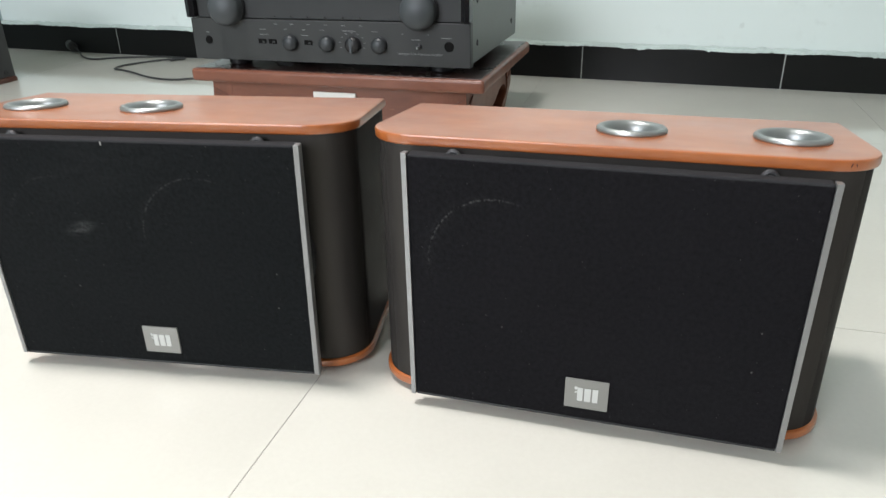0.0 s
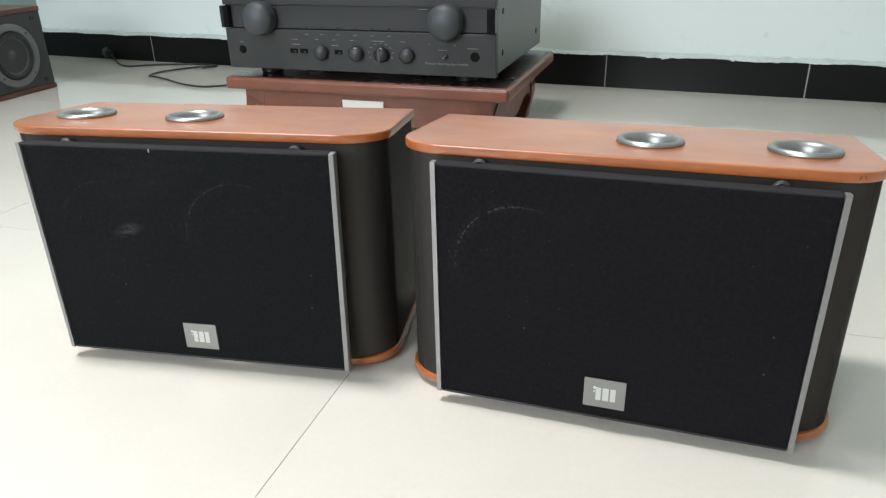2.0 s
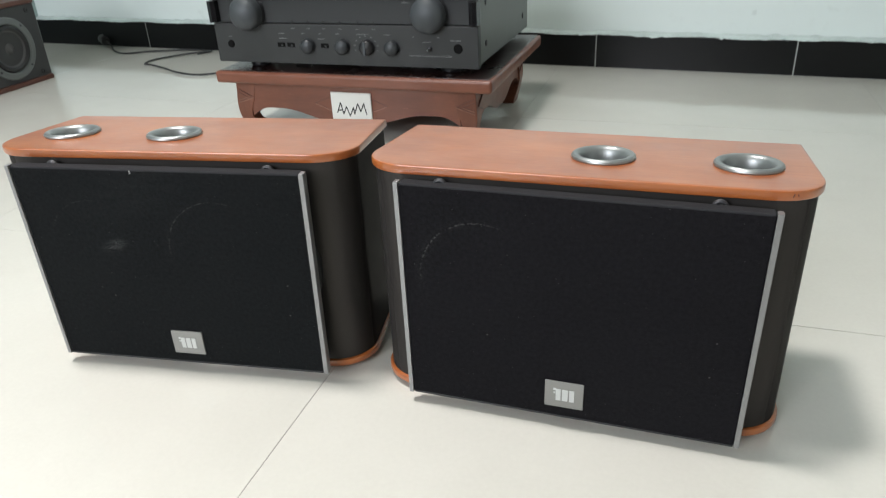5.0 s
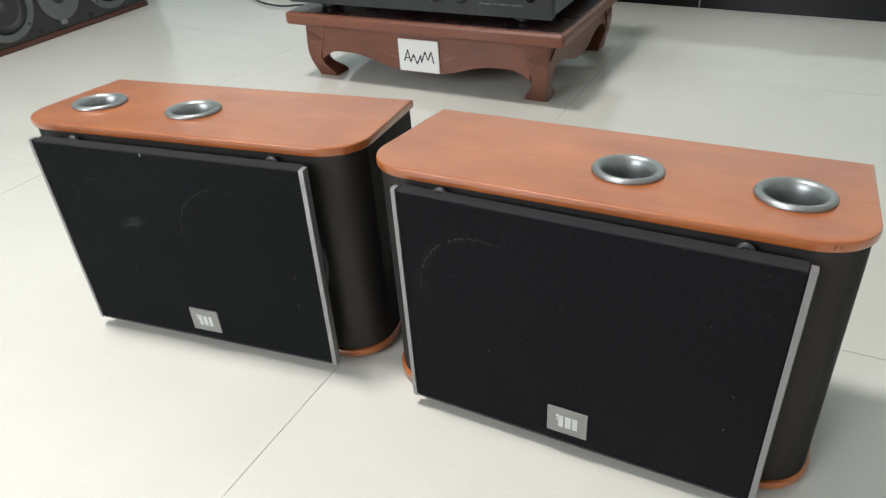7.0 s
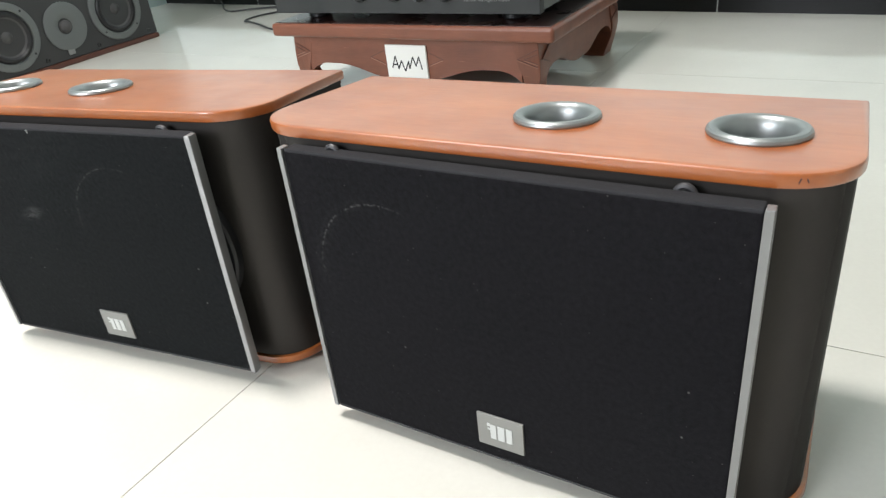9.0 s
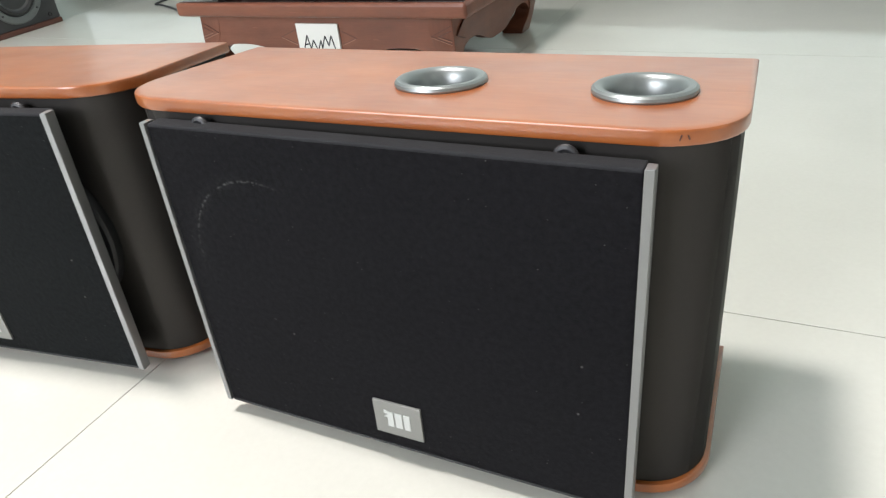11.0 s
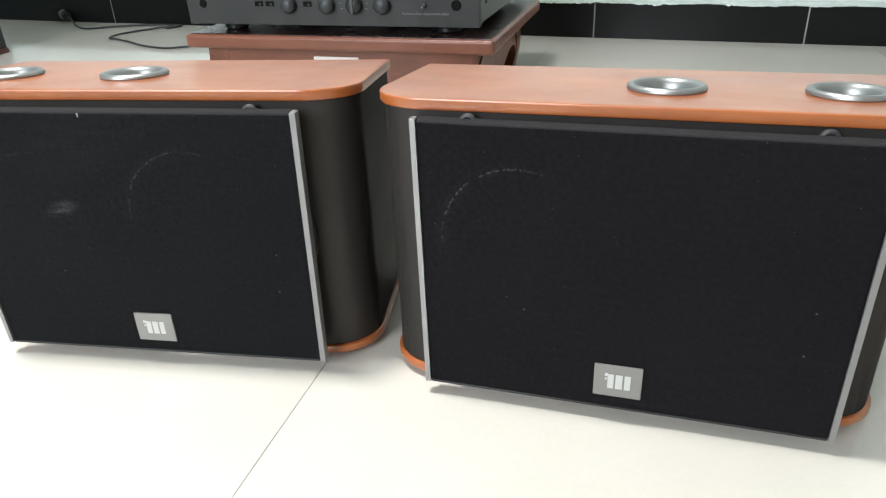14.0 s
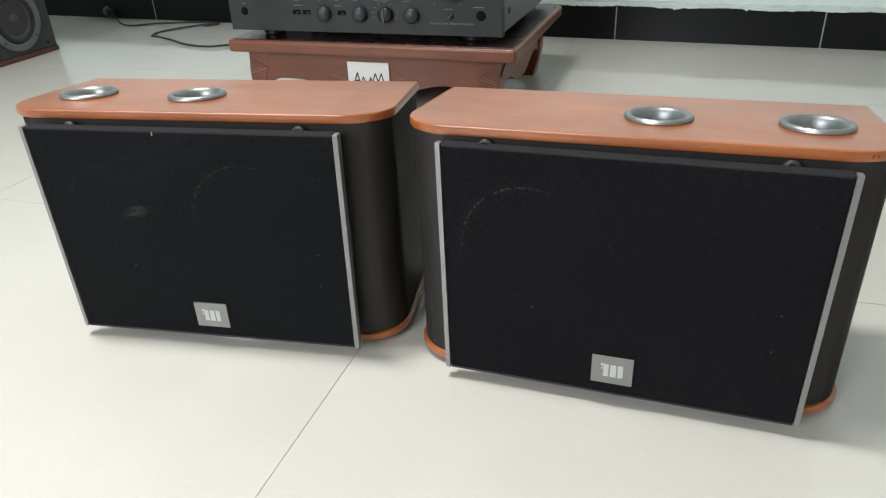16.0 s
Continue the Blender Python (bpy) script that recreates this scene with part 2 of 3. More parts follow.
RED_PRINT = worn("faded_red_print", (0.18, 0.036, 0.028), 0.5)
CARD = worn("white_card", (0.74, 0.74, 0.70), 0.55, 0.04, 40)
INK = worn("black_ink", (0.012, 0.012, 0.012), 0.5)
CTR_FACE = worn("charcoal_front", (0.040, 0.040, 0.041), 0.5, 0.1, 90)
CTR_RING = worn("grey_driver_ring", (0.155, 0.165, 0.163), 0.42, 0.08, 100, metal=0.3)
CTR_CONE = worn("grey_cone", (0.062, 0.060, 0.060), 0.55, 0.15, 60)
CTR_SIDE = wooden("dark_red_veneer", (0.066, 0.021, 0.012), (0.125, 0.041, 0.024), 0.35, 0.2, (12, 1.5, 12), 1.0)
SOCKET = worn("white_socket_plastic", (0.66, 0.70, 0.68), 0.4, 0.04)


# ---- mesh helpers ----
def mesh_of(name, bm, material, smooth=True):
    bmesh.ops.recalc_face_normals(bm, faces=bm.faces)
    me = bpy.data.meshes.new(name)
    bm.to_mesh(me)
    bm.free()
    for m in material if isinstance(material, (list, tuple)) else [material]:
        me.materials.append(m)
    if smooth:
        me.shade_smooth()
        me.set_sharp_from_angle(angle=radians(32))
    return me


def part(name, bm, material, parent, label="", at=None):
    ob = new(name, mesh_of(name, bm, material))
    ob.parent = parent
    if at is not None:
        ob.matrix_basis = at
    soft = ob.modifiers.new("even_shading", "WEIGHTED_NORMAL")
    soft.weight, soft.keep_sharp = 100, True
    return tagged(ob, label) if label else ob


def thing(name, m, label, category, group=""):
    ob = new(name)
    ob.empty_display_size = 0.05
    ob.matrix_basis = m
    return tagged(ob, label, category, group)


def box(size, centre=(0, 0, 0), bevel=0.0, bm=None, seg=2):
    bm = bm or bmesh.new()
    made = bmesh.ops.create_cube(bm, size=1.0, matrix=Matrix.Translation(centre) @ Matrix.Diagonal((*size, 1)))
    if bevel:
        edges = list({e for v in made["verts"] for e in v.link_edges})
        bmesh.ops.bevel(bm, geom=edges, offset=bevel, segments=seg, profile=0.5, affect="EDGES")
    return bm


def prism(points, low, high, axis="z", bevel=0.0, bm=None, seg=2):
    """A solid from a closed outline, drawn out along z (outline x, y) or along y (outline x, z)."""
    bm = bm or bmesh.new()
    place = (lambda p, d: (p[0], p[1], d)) if axis == "z" else (lambda p, d: (p[0], d, p[1]))
    rings = [[bm.verts.new(place(p, d)) for p in points] for d in (low, high)]
    ends = [bm.faces.new(rings[0][::-1]), bm.faces.new(rings[1])]
    n = len(points)
    for i in range(n):
        bm.faces.new((rings[0][i], rings[0][(i + 1) % n], rings[1][(i + 1) % n], rings[1][i]))
    if bevel:
        edges = list({e for f in ends for e in f.edges})
        bmesh.ops.bevel(bm, geom=edges, offset=bevel, segments=seg, profile=0.5, affect="EDGES")
    return bm


def lathe(profile, seg=40, bm=None, m=None, close=False):
    """A solid of revolution round z from (radius, z) points."""
    bm = bm or bmesh.new()
    rings = []
    for r, z in profile:
        if r < 1e-6:
            rings.append([bm.verts.new((0, 0, z))])
        else:
            rings.append([bm.verts.new((r * math.cos(2 * math.pi * k / seg), r * math.sin(2 * math.pi * k / seg), z)) for k in range(seg)])
    pairs = list(zip(rings, rings[1:])) + ([(rings[-1], rings[0])] if close else [])
    for a, b in pairs:
        for k in range(seg):
            q = [a[k % len(a)], a[(k + 1) % len(a)], b[(k + 1) % len(b)], b[k % len(b)]]
            q = list(dict.fromkeys(q))
            if len(q) > 2:
                bm.faces.new(q)
    if m is not None:
        bmesh.ops.transform(bm, matrix=m, verts=[v for r in rings for v in r])
    return bm


def sweep(path, radius, seg=8, bm=None, squash=1.0):
    """A round tube along a smooth path."""
    bm = bm or bmesh.new()
    pts = [Vector(p) for p in path]
    rings = []
    for i, p in enumerate(pts):
        d = (pts[min(i + 1, len(pts) - 1)] - pts[max(i - 1, 0)]).normalized()
        side = d.cross(Vector((0, 0, 1)))
        side = side.normalized() if side.length > 1e-4 else Vector((1, 0, 0))
        up = side.cross(d)
        rings.append([bm.verts.new(p + radius * (math.cos(2 * math.pi * k / seg) * side + squash * math.sin(2 * math.pi * k / seg) * up)) for k in range(seg)])
    for a, b in zip(rings, rings[1:]):
        for k in range(seg):
            bm.faces.new((a[k], a[(k + 1) % seg], b[(k + 1) % seg], b[k]))
    bm.faces.new(rings[0][::-1]), bm.faces.new(rings[-1])
    return bm


def glide(points, steps=8):
    """A smooth line through points."""
    p = [Vector(q) for q in points]
    p = [2 * p[0] - p[1]] + p + [2 * p[-1] - p[-2]]
    out = []
    for a, b, c, d in zip(p, p[1:], p[2:], p[3:]):
        for k in range(steps):
            t = k / steps
            out.append(0.5 * ((2 * b) + (c - a) * t + (2 * a - 5 * b + 4 * c - d) * t * t + (3 * b - a - 3 * c + d) * t ** 3))
    return out + [p[-2]]


def facing(x, y, z):
    """A pose that turns a lathe's axis towards the front (minus y)."""
    return pose(x, y, z, 90, 0, 0)


def strokes(lines, width, depth, y, bm=None):
    """Flat strokes, proud of a plane that faces the front, along polylines of (x, z)."""
    bm = bm or bmesh.new()
    for line in lines:
        for (x0, z0), (x1, z1) in zip(line, line[1:]):
            n = Vector((z0 - z1, x1 - x0)).normalized() * width / 2
            e = Vector((x1 - x0, z1 - z0)).normalized() * width * 0.3
            prism([(x0 - e.x + n.x, z0 - e.y + n.y), (x0 - e.x - n.x, z0 - e.y - n.y), (x1 + e.x - n.x, z1 + e.y - n.y), (x1 + e.x + n.x, z1 + e.y + n.y)],
                  y - depth, y, "y", bm=bm)
    return bm


def lettering(name, words, size, m, parent, material):
    """Raised lettering in the built-in font."""
    curve = bpy.data.curves.new(name, "FONT")
    curve.body, curve.size, curve.extrude = words, size, 0.0001
    tmp = bpy.data.objects.new(name, curve)
    me = bpy.data.meshes.new_from_object(tmp)
    bpy.data.objects.remove(tmp)
    me.materials.clear()
    me.materials.append(material)
    ob = new(name, me)
    ob.parent, ob.matrix_basis = parent, m
    return ob


# ---- setting ----
def structure(name, bm, material, label, category):
    return tagged(new(name, mesh_of(name, bm, material, False)), label, category, kind="structure")


def holed_wall(a0, a1, hole, z1, thick_from, thick_to, along):
    """A wall from four blocks round one opening; along says which axis it runs on."""
    h0, h1, hz0, hz1 = hole
    bm = bmesh.new()
    for u0, u1, w0, w1 in ((a0, h0, 0, z1), (h1, a1, 0, z1), (h0, h1, 0, hz0), (h0, h1, hz1, z1)):
        size, mid = (u1 - u0, thick_to - thick_from, w1 - w0), ((u0 + u1) / 2, (thick_from + thick_to) / 2, (w0 + w1) / 2)
        if along == "y":
            size, mid = (size[1], size[0], size[2]), (mid[1], mid[0], mid[2])
        box(size, mid, bm=bm)
    return bm


T = 0.16
structure("wall_north", box((ROOM_R - ROOM_L + 2 * T, T, ROOM_H), ((ROOM_L + ROOM_R) / 2, ROOM_F + T / 2, ROOM_H / 2)), WALL,
          "cool white painted wall with small scuffs above the skirting", "wall")
structure("wall_west", box((T, ROOM_F - ROOM_B, ROOM_H), (ROOM_L - T / 2, (ROOM_F + ROOM_B) / 2, ROOM_H / 2)), WALL_WEST_SHADED, "mint-white painted wall behind the long loudspeaker, its shade in the colour", "wall")
structure("wall_south", holed_wall(ROOM_L - T, ROOM_R + T, WIN_A, ROOM_H, ROOM_B - T, ROOM_B, "x"), PLAIN_WALL, "plain white wall with a window opening", "wall")
structure("wall_east", box((T, ROOM_F - ROOM_B, ROOM_H), (ROOM_R + T / 2, (ROOM_F + ROOM_B) / 2, ROOM_H / 2)), BOUNCE_WALL, "unseen wall, painted pale to bounce light", "wall")
structure("ceiling", box((ROOM_R - ROOM_L + 2 * T, ROOM_F - ROOM_B + 2 * T, 0.12), ((ROOM_L + ROOM_R) / 2, (ROOM_F + ROOM_B) / 2, ROOM_H + 0.06)), PLAIN_WALL,
          "plain white ceiling", "ceiling")
floor = structure("floor", box((ROOM_R - ROOM_L + 2 * T, ROOM_F - ROOM_B + 2 * T, 0.1), ((ROOM_L + ROOM_R) / 2, (ROOM_F + ROOM_B) / 2, -0.0505)), GROUT,
                  "pale polished porcelain tile floor with thin grey joints", "floor")


# ---- bookshelf loudspeakers lying on their sides ----
TOP, PANEL, FRONT, BACK, FALL, LIFT = 0.1982, 0.0072, 0.0155, 0.1390, 0.080, 0.0045


def top_at(y):
    """Height of the top panel, which falls towards the back."""
    return TOP - FALL * (y - FRONT)


def cabinet_outline(inset=0.0, r=0.034):
    """Plan of the cabinet: rounded at the front, square and a little narrower behind."""
    wf, wb, y0, y1 = 0.1553 - inset, 0.1525 - inset, FRONT + inset, BACK - inset
    pts = [(wb, y1), (-wb, y1)]
    for k in range(11):
        a = math.pi + math.pi / 2 * k / 10
        pts.append((-wf + r + r * math.cos(a), y0 + r + r * math.sin(a)))
    for k in range(11):
        a = 1.5 * math.pi + math.pi / 2 * k / 10
        pts.append((wf - r + r * math.cos(a), y0 + r + r * math.sin(a)))
    return pts


def end_panel(z0, z1, holes=()):
    """A veneered end panel with softened edges and round holes through it."""
    bm, c = bmesh.new(), 0.0015
    loops = [[bm.verts.new((*p, z)) for p in cabinet_outline(i)] for i, z in ((2.2 * c, z0), (c, z0), (c * 0.3, z0 + c * 0.3), (0, z0 + c), (0, z1 - c), (c * 0.3, z1 - c * 0.3), (c, z1), (2.2 * c, z1))]
    n = len(loops[0])
    for a, b in zip(loops, loops[1:]):
        for k in range(n):
            bm.faces.new((a[k], a[(k + 1) % n], b[(k + 1) % n], b[k]))
    rings = []
    for x, y, r in holes:
        pair = [[bm.verts.new((x + r * math.cos(2 * math.pi * k / 40), y + r * math.sin(2 * math.pi * k / 40), z)) for k in range(40)] for z in (z0, z1)]
        for k in range(40):
            bm.faces.new((pair[0][k], pair[0][(k + 1) % 40], pair[1][(k + 1) % 40], pair[1][k]))
        rings.append(pair)
    for side, loop in ((0, loops[0]), (1, loops[-1])):
        edges = []
        for ring in [loop] + [p[side] for p in rings]:
            edges += [bm.edges.get((ring[k], ring[(k + 1) % len(ring)])) for k in range(len(ring))]
        bmesh.ops.triangle_fill(bm, edges=edges, use_beauty=True)
    return bm


def loudspeaker(m, side, ajar, lean, label, cloth):
    """side: +1 has its ports towards +x. ajar, lean: degrees by which the grille stands off square and leans back."""
    sp = thing("loudspeaker", m, label, "loudspeaker", "pair of loudspeakers on the floor")
    shell = prism(cabinet_outline(0.0025, 0.032), LIFT + PANEL - 0.0012, TOP - PANEL)
    bmesh.ops.delete(shell, geom=[f for f in shell.faces if len(f.verts) > 4 and f.calc_center_median().z > 0.1], context="FACES_ONLY")
    for v in shell.verts:
        if v.co.z > 0.1:
            v.co.z = top_at(v.co.y) - PANEL + 0.0005
    part("cabinet", shell, VINYL, sp, "charcoal vinyl wrapped cabinet")
    ports = [(side * x, 0.0686, 0.0199) for x in (0.0138, 0.1107)]
    lid = end_panel(-PANEL, 0.0, ports)
    for v in lid.verts:
        v.co.z += top_at(v.co.y)
    part("top_panel", lid, CHERRY, sp, "reddish cherry veneer end panel")
    if side > 0:
        nick = bmesh.new()
        for x, tilt, size in ((0.1335, 18, 0.0024), (0.1362, -22, 0.0017)):
            mark = bmesh.ops.create_cube(nick, size=1.0)["verts"]
            bmesh.ops.transform(nick, matrix=pose(x, FRONT + 0.0002 + (x - 0.1213) ** 2 / 0.066, TOP - 0.0034, 0, tilt, 0) @ Matrix.Diagonal((0.0005, 0.0010, size, 1)), verts=mark)
        part("nick", nick, CARVED, sp, "small dark nicks in the veneer edge")
    part("bottom_panel", end_panel(LIFT, LIFT + PANEL - 0.0007), CHERRY, sp, "reddish cherry veneer end panel")
    for x, y in ((-0.12, 0.05), (0.12, 0.05), (-0.12, 0.11), (0.12, 0.11)):
        part("foot", lathe([(0, 0), (0.006, 0), (0.0065, 0.001), (0.0065, LIFT + 0.0002), (0, LIFT + 0.0002)], 16), RUBBER, sp, at=pose(x, y, 0))
    flare = [(1.05 * r, 1.1 * z) for r, z in (
        (0.0211, -0.0003), (0.0217, 0.0008), (0.0214, 0.0020), (0.0204, 0.0029), (0.0190, 0.0031), (0.0174, 0.0025), (0.0159, 0.0010),
        (0.0151, -0.0014), (0.0146, -0.0042), (0.0143, -0.0075), (0.0141, -0.0100), (0.0140, -0.0120))]
    for x, y, _ in ports:
        ring = part("port_ring", lathe(flare, 48), PORT, sp, "flared silver bass port", at=pose(x, y, top_at(y), -math.degrees(math.atan(FALL))))
        part("port_tube", lathe([(0.0147, -0.0130), (0.0147, -0.03), (0.0147, -0.08), (0, -0.08)], 32), PORT_DARK, ring)
    # drivers on the front, behind the cloth
    for x in (-0.0685, 0.0685):
        part("driver", lathe([(0.0552, 0), (0.0552, 0.0056), (0.0537, 0.0074), (0.046, 0.0074), (0.042, 0.0072), (0.038, 0.0070), (0.034, 0.005), (0.014, -0.006), (0.013, 0), (0.006, 0.005), (0, 0.006)], 40),
             BAFFLE, sp, "black driver behind the cloth", at=facing(x, FRONT + 0.0027, 0.101))
    for x in (-0.092, 0.092):
        for z in (0.028, 0.1849 if side > 0 else 0.1838):
            peg = sweep([(x, FRONT + 0.004, z), (x, 0.0125, z), (x, 0.0085, z)], 0.0036, 14)
            arch = [(x + 0.0042 * math.cos(a), 0.0125, z + 0.0050 * math.sin(a)) for a in [math.pi * (k / 14 * 1.3 - 0.15) for k in range(15)]]
            sweep(arch, 0.0016, 8, peg)
            part("peg", peg, PEG, sp, "black rubber grille peg with a raised loop")
    # grille: a thin cloth-covered frame with a silver rail at each end
    turn = pose(0.0006 + side * 0.0010, 0, 0, 0, 0, -ajar) @ pose(0, 0, 0.0094, -lean) @ pose(0, 0, -0.0094)
    w, flare_out, z0, z1 = 0.1239, 0.0020, 0.0098, 0.1885

    def splayed(bm):
        """The grille is a little wider at its top."""
        for v in bm.verts:
            v.co.x *= 1 + flare_out / w * (v.co.z - z0) / (z1 - z0)
        return bm

    gr = box((2 * w - 0.0062, 0.0092, z1 - z0 - 0.001), (0, 0.0046, (z0 + z1) / 2), 0.0016, seg=3)
    grille = part("grille", splayed(gr), cloth, sp, "black cloth grille with lint and scuffs", at=turn)
    for s in (-1, 1):
        rail = prism([(s * (w - 0.0034), -0.0012), (s * w, -0.0008), (s * (w + 0.0005), 0.0006), (s * (w + 0.0002), 0.0056), (s * (w - 0.0034), 0.0056)], z0 - 0.0004, z1 + 0.0006, bevel=0.0005)
        part("rail", splayed(rail), SILVER, grille, "silver grille rail")
    part("bottom_rail", box((2 * w - 0.0075, 0.0080, 0.0018), (0, 0.0038, z0 + 0.0004), 0.0006), BAFFLE, grille, "dark lower edge")
    if cloth is CLOTH_WEST:
        part("loose_thread", box((0.0005, 0.0009, 0.0026), (-0.0158, -0.0002, z1 - 0.0022), 0.00015), PALE, grille, "short white loose thread")
    part("cloth_fold", box((2 * (w + flare_out) - 0.0075, 0.0096, 0.0026), (0, 0.0049, z1 - 0.0012), 0.0011, seg=3), FOLD_LIT, grille, "dusty folded cloth edge, lightened where its top catches light")
    bw, bh, bz = 0.0144, 0.0113, 0.0310
    part("badge", box((2 * bw, 0.0016, 2 * bh), (0, -0.0006, bz), 0.0004), BADGE, grille, "small grey metal badge")
    emblem = bmesh.new()
    for x, z, sx, sz in ((-0.0070, bz + 0.0046, 0.0018, 0.0020), (-0.0070, bz + 0.0016, 0.0014, 0.0012), (-0.0042, bz, 0.0036, 0.0100), (0.0008, bz, 0.0042, 0.0100), (0.0058, bz, 0.0036, 0.0100)):
        box((sx, 0.0006, sz), (x, -0.0015, z), bm=emblem)
    em = new("emblem", mesh_of("emblem", emblem, PALE, False))
    em.parent, em.matrix_basis = grille, Matrix()
    tagged(em, "pale block emblem")
    return sp


ANGLE_R, ANGLE_L = 4.4, 11.4
loudspeaker(pose(0.0431, 0.4654, 0, 0, 0, ANGLE_R), 1, 0.9, 1.1, "cherry and charcoal loudspeaker lying on its side with black cloth", CLOTH_EAST)
loudspeaker(pose(-0.2754, 0.4330, 0, 0, 0, ANGLE_L), -1, 0.4, 0.2, "cherry and charcoal loudspeaker lying on its side, cloth scuffed", CLOTH_WEST)


# ---- carved low wooden stand ----
SX, SY, SA = -0.4365, 1.0187, 3.2
BOARD_W, BOARD_D, BOARD_Z, BOARD_T = 0.476, 0.355, 0.1132, 0.020


def stand_leg(sx, sy):
    """A bowed leg with an inward hoof, at one corner: sx, sy point outwards."""
    bm = bmesh.new()
    rings = []
    for z, out, front, wide in ((0.0932, 0, 0, 0.036), (0.076, 0.0010, 0.0004, 0.036), (0.063, 0.0022, 0.0008, 0.0345), (0.052, 0.0026, 0.0010, 0.0300), (0.042, 0.0022, 0.0008, 0.0262),
                               (0.033, 0.0006, 0, 0.0243), (0.025, -0.0022, -0.0024, 0.0250), (0.018, -0.0055, -0.0056, 0.0285), (0.011, -0.0095, -0.0095, 0.0335), (0.005, -0.0125, -0.0125, 0.0360),
                               (0.001, -0.0142, -0.0142, 0.0355), (0.0, -0.0152, -0.0152, 0.0335)):
        ox, oy, wx, wy = out * (0.3 if out < 0 else 1), front, wide, wide
        xs, ys = (ox - wx, ox), (oy - wy, oy)
        c = [(xs[0], ys[0]), (xs[1], ys[0]), (xs[1], ys[1]), (xs[0], ys[1])]
        rings.append([bm.verts.new((sx * a, sy * b, z)) for a, b in c])
    for a, b in zip(rings, rings[1:]):
        for k in range(4):
            bm.faces.new((a[k], a[(k + 1) % 4], b[(k + 1) % 4], b[k]))
    bm.faces.new(rings[0]), bm.faces.new(rings[-1][::-1])
    bmesh.ops.recalc_face_normals(bm, faces=bm.faces)
    upright = [e for e in bm.edges if abs((e.verts[0].co - e.verts[1].co).z) > 1e-4]
    bmesh.ops.bevel(bm, geom=upright, offset=0.002, segments=2, profile=0.5, affect="EDGES")
    return bm


def apron(length, thick, cut):
    """A board with a wavy lower edge, drawn along x, front face at y = 0."""
    top, pts = 0.0932, []
    for k in range(61):
        u = k / 60 * 2 - 1
        a = abs(u)
        low = 0.029 + cut * (0.5 - 0.5 * math.cos(math.pi * min(1, max(0, (a - 0.12) / 0.58))))
        if a > 0.80:
            low -= 0.016 * ((a - 0.80) / 0.20) ** 2.2
        pts.append((u * length / 2, low))
    return prism(pts + [(length / 2, top), (-length / 2, top)], 0, thick, "y", 0.001)


def carved_stand():
    st = thing("low_stand", pose(SX, SY, 0, 0, 0, SA), "low red-brown carved wooden stand with hoofed legs", "stand")
    bm = bmesh.new()
    box((BOARD_W, BOARD_D, BOARD_T), (0, BOARD_D / 2, BOARD_Z - BOARD_T / 2), 0.005, bm, 3)
    part("board", bm, STAND_WOOD, st, "red-brown board with worn edges")
    part("top_veneer", box((BOARD_W - 0.012, BOARD_D - 0.012, 0.0012), (0, BOARD_D / 2, BOARD_Z + 0.0002), 0.0004), BOARD_TOP, st, "dark polished top face, shade under the amplifier in its colour")
    inx, iny, off = 0.027, 0.022, -0.005
    lw, ld = BOARD_W - 2 * inx, BOARD_D - 2 * iny
    front = part("front_apron", apron(lw - 0.050, 0.014, 0.020), STAND_WOOD, st, at=pose(off, iny + 0.0006, 0))
    part("back_apron", apron(lw - 0.050, 0.014, 0.020), STAND_WOOD, st, at=pose(off, BOARD_D - iny - 0.0006, 0, 0, 0, 180))
    part("side_apron", apron(ld - 0.050, 0.014, 0.020), STAND_WOOD, st, at=pose(off + lw / 2 - 0.0006, BOARD_D / 2, 0, 0, 0, 90))
    part("side_apron", apron(ld - 0.050, 0.014, 0.020), STAND_WOOD, st, at=pose(off - lw / 2 + 0.0006, BOARD_D / 2, 0, 0, 0, -90))
    legs = []
    for sx in (-1, 1):
        for sy in (-1, 1):
            legs.append(part("leg", stand_leg(sx, sy), STAND_LEG_WOOD, st, "bowed leg with a carved corner", at=pose(off + sx * lw / 2, BOARD_D / 2 + sy * ld / 2, 0)))
    # carved diamonds beside the middle and chevrons on the corner blocks
    for s in (-1, 1):
        part("carving", strokes([[(s * 0.030, 0.0745), (s * 0.064, 0.0610), (s * 0.030, 0.0485)]], 0.0013, 0.0006, 0.0003), CARVED, front)
        part("carving_edge", strokes([[(s * 0.030, 0.0474), (s * 0.063, 0.0598)]], 0.0010, 0.0007, 0.0003), CARVED_EDGE, front, "pale lower edge of the carving")
        leg = [l for l in legs if abs(l.matrix_basis.translation.x - off - s * lw / 2) < 0.01 and l.matrix_basis.translation.y < BOARD_D / 2][0]
        face = -0.0014
        part("carving", strokes([[(-s * 0.001, 0.0800), (-s * 0.030, 0.0660), (-s * 0.001, 0.0565)], [(-s * 0.001, 0.0735), (-s * 0.020, 0.0660), (-s * 0.001, 0.0605)]], 0.0012, 0.0014, face + 0.0014), CARVED, leg)
        part("carving_edge", strokes([[(-s * 0.030, 0.0648), (-s * 0.001, 0.0553)], [(-s * 0.020, 0.0650), (-s * 0.001, 0.0594)]], 0.0009, 0.0018, face + 0.0014), CARVED_EDGE, leg, "pale lower edge of the carving")
    for y in (-1, 1):
        bm = strokes([[(y * 0.125, 0.080), (y * 0.148, 0.066), (y * 0.125, 0.0565)]], 0.0012, 0.0022, -0.0010)
        part("carving", bm, CARVED, st, at=pose(off + lw / 2 + 0.0004, BOARD_D / 2, 0, 0, 0, 90))
    return st


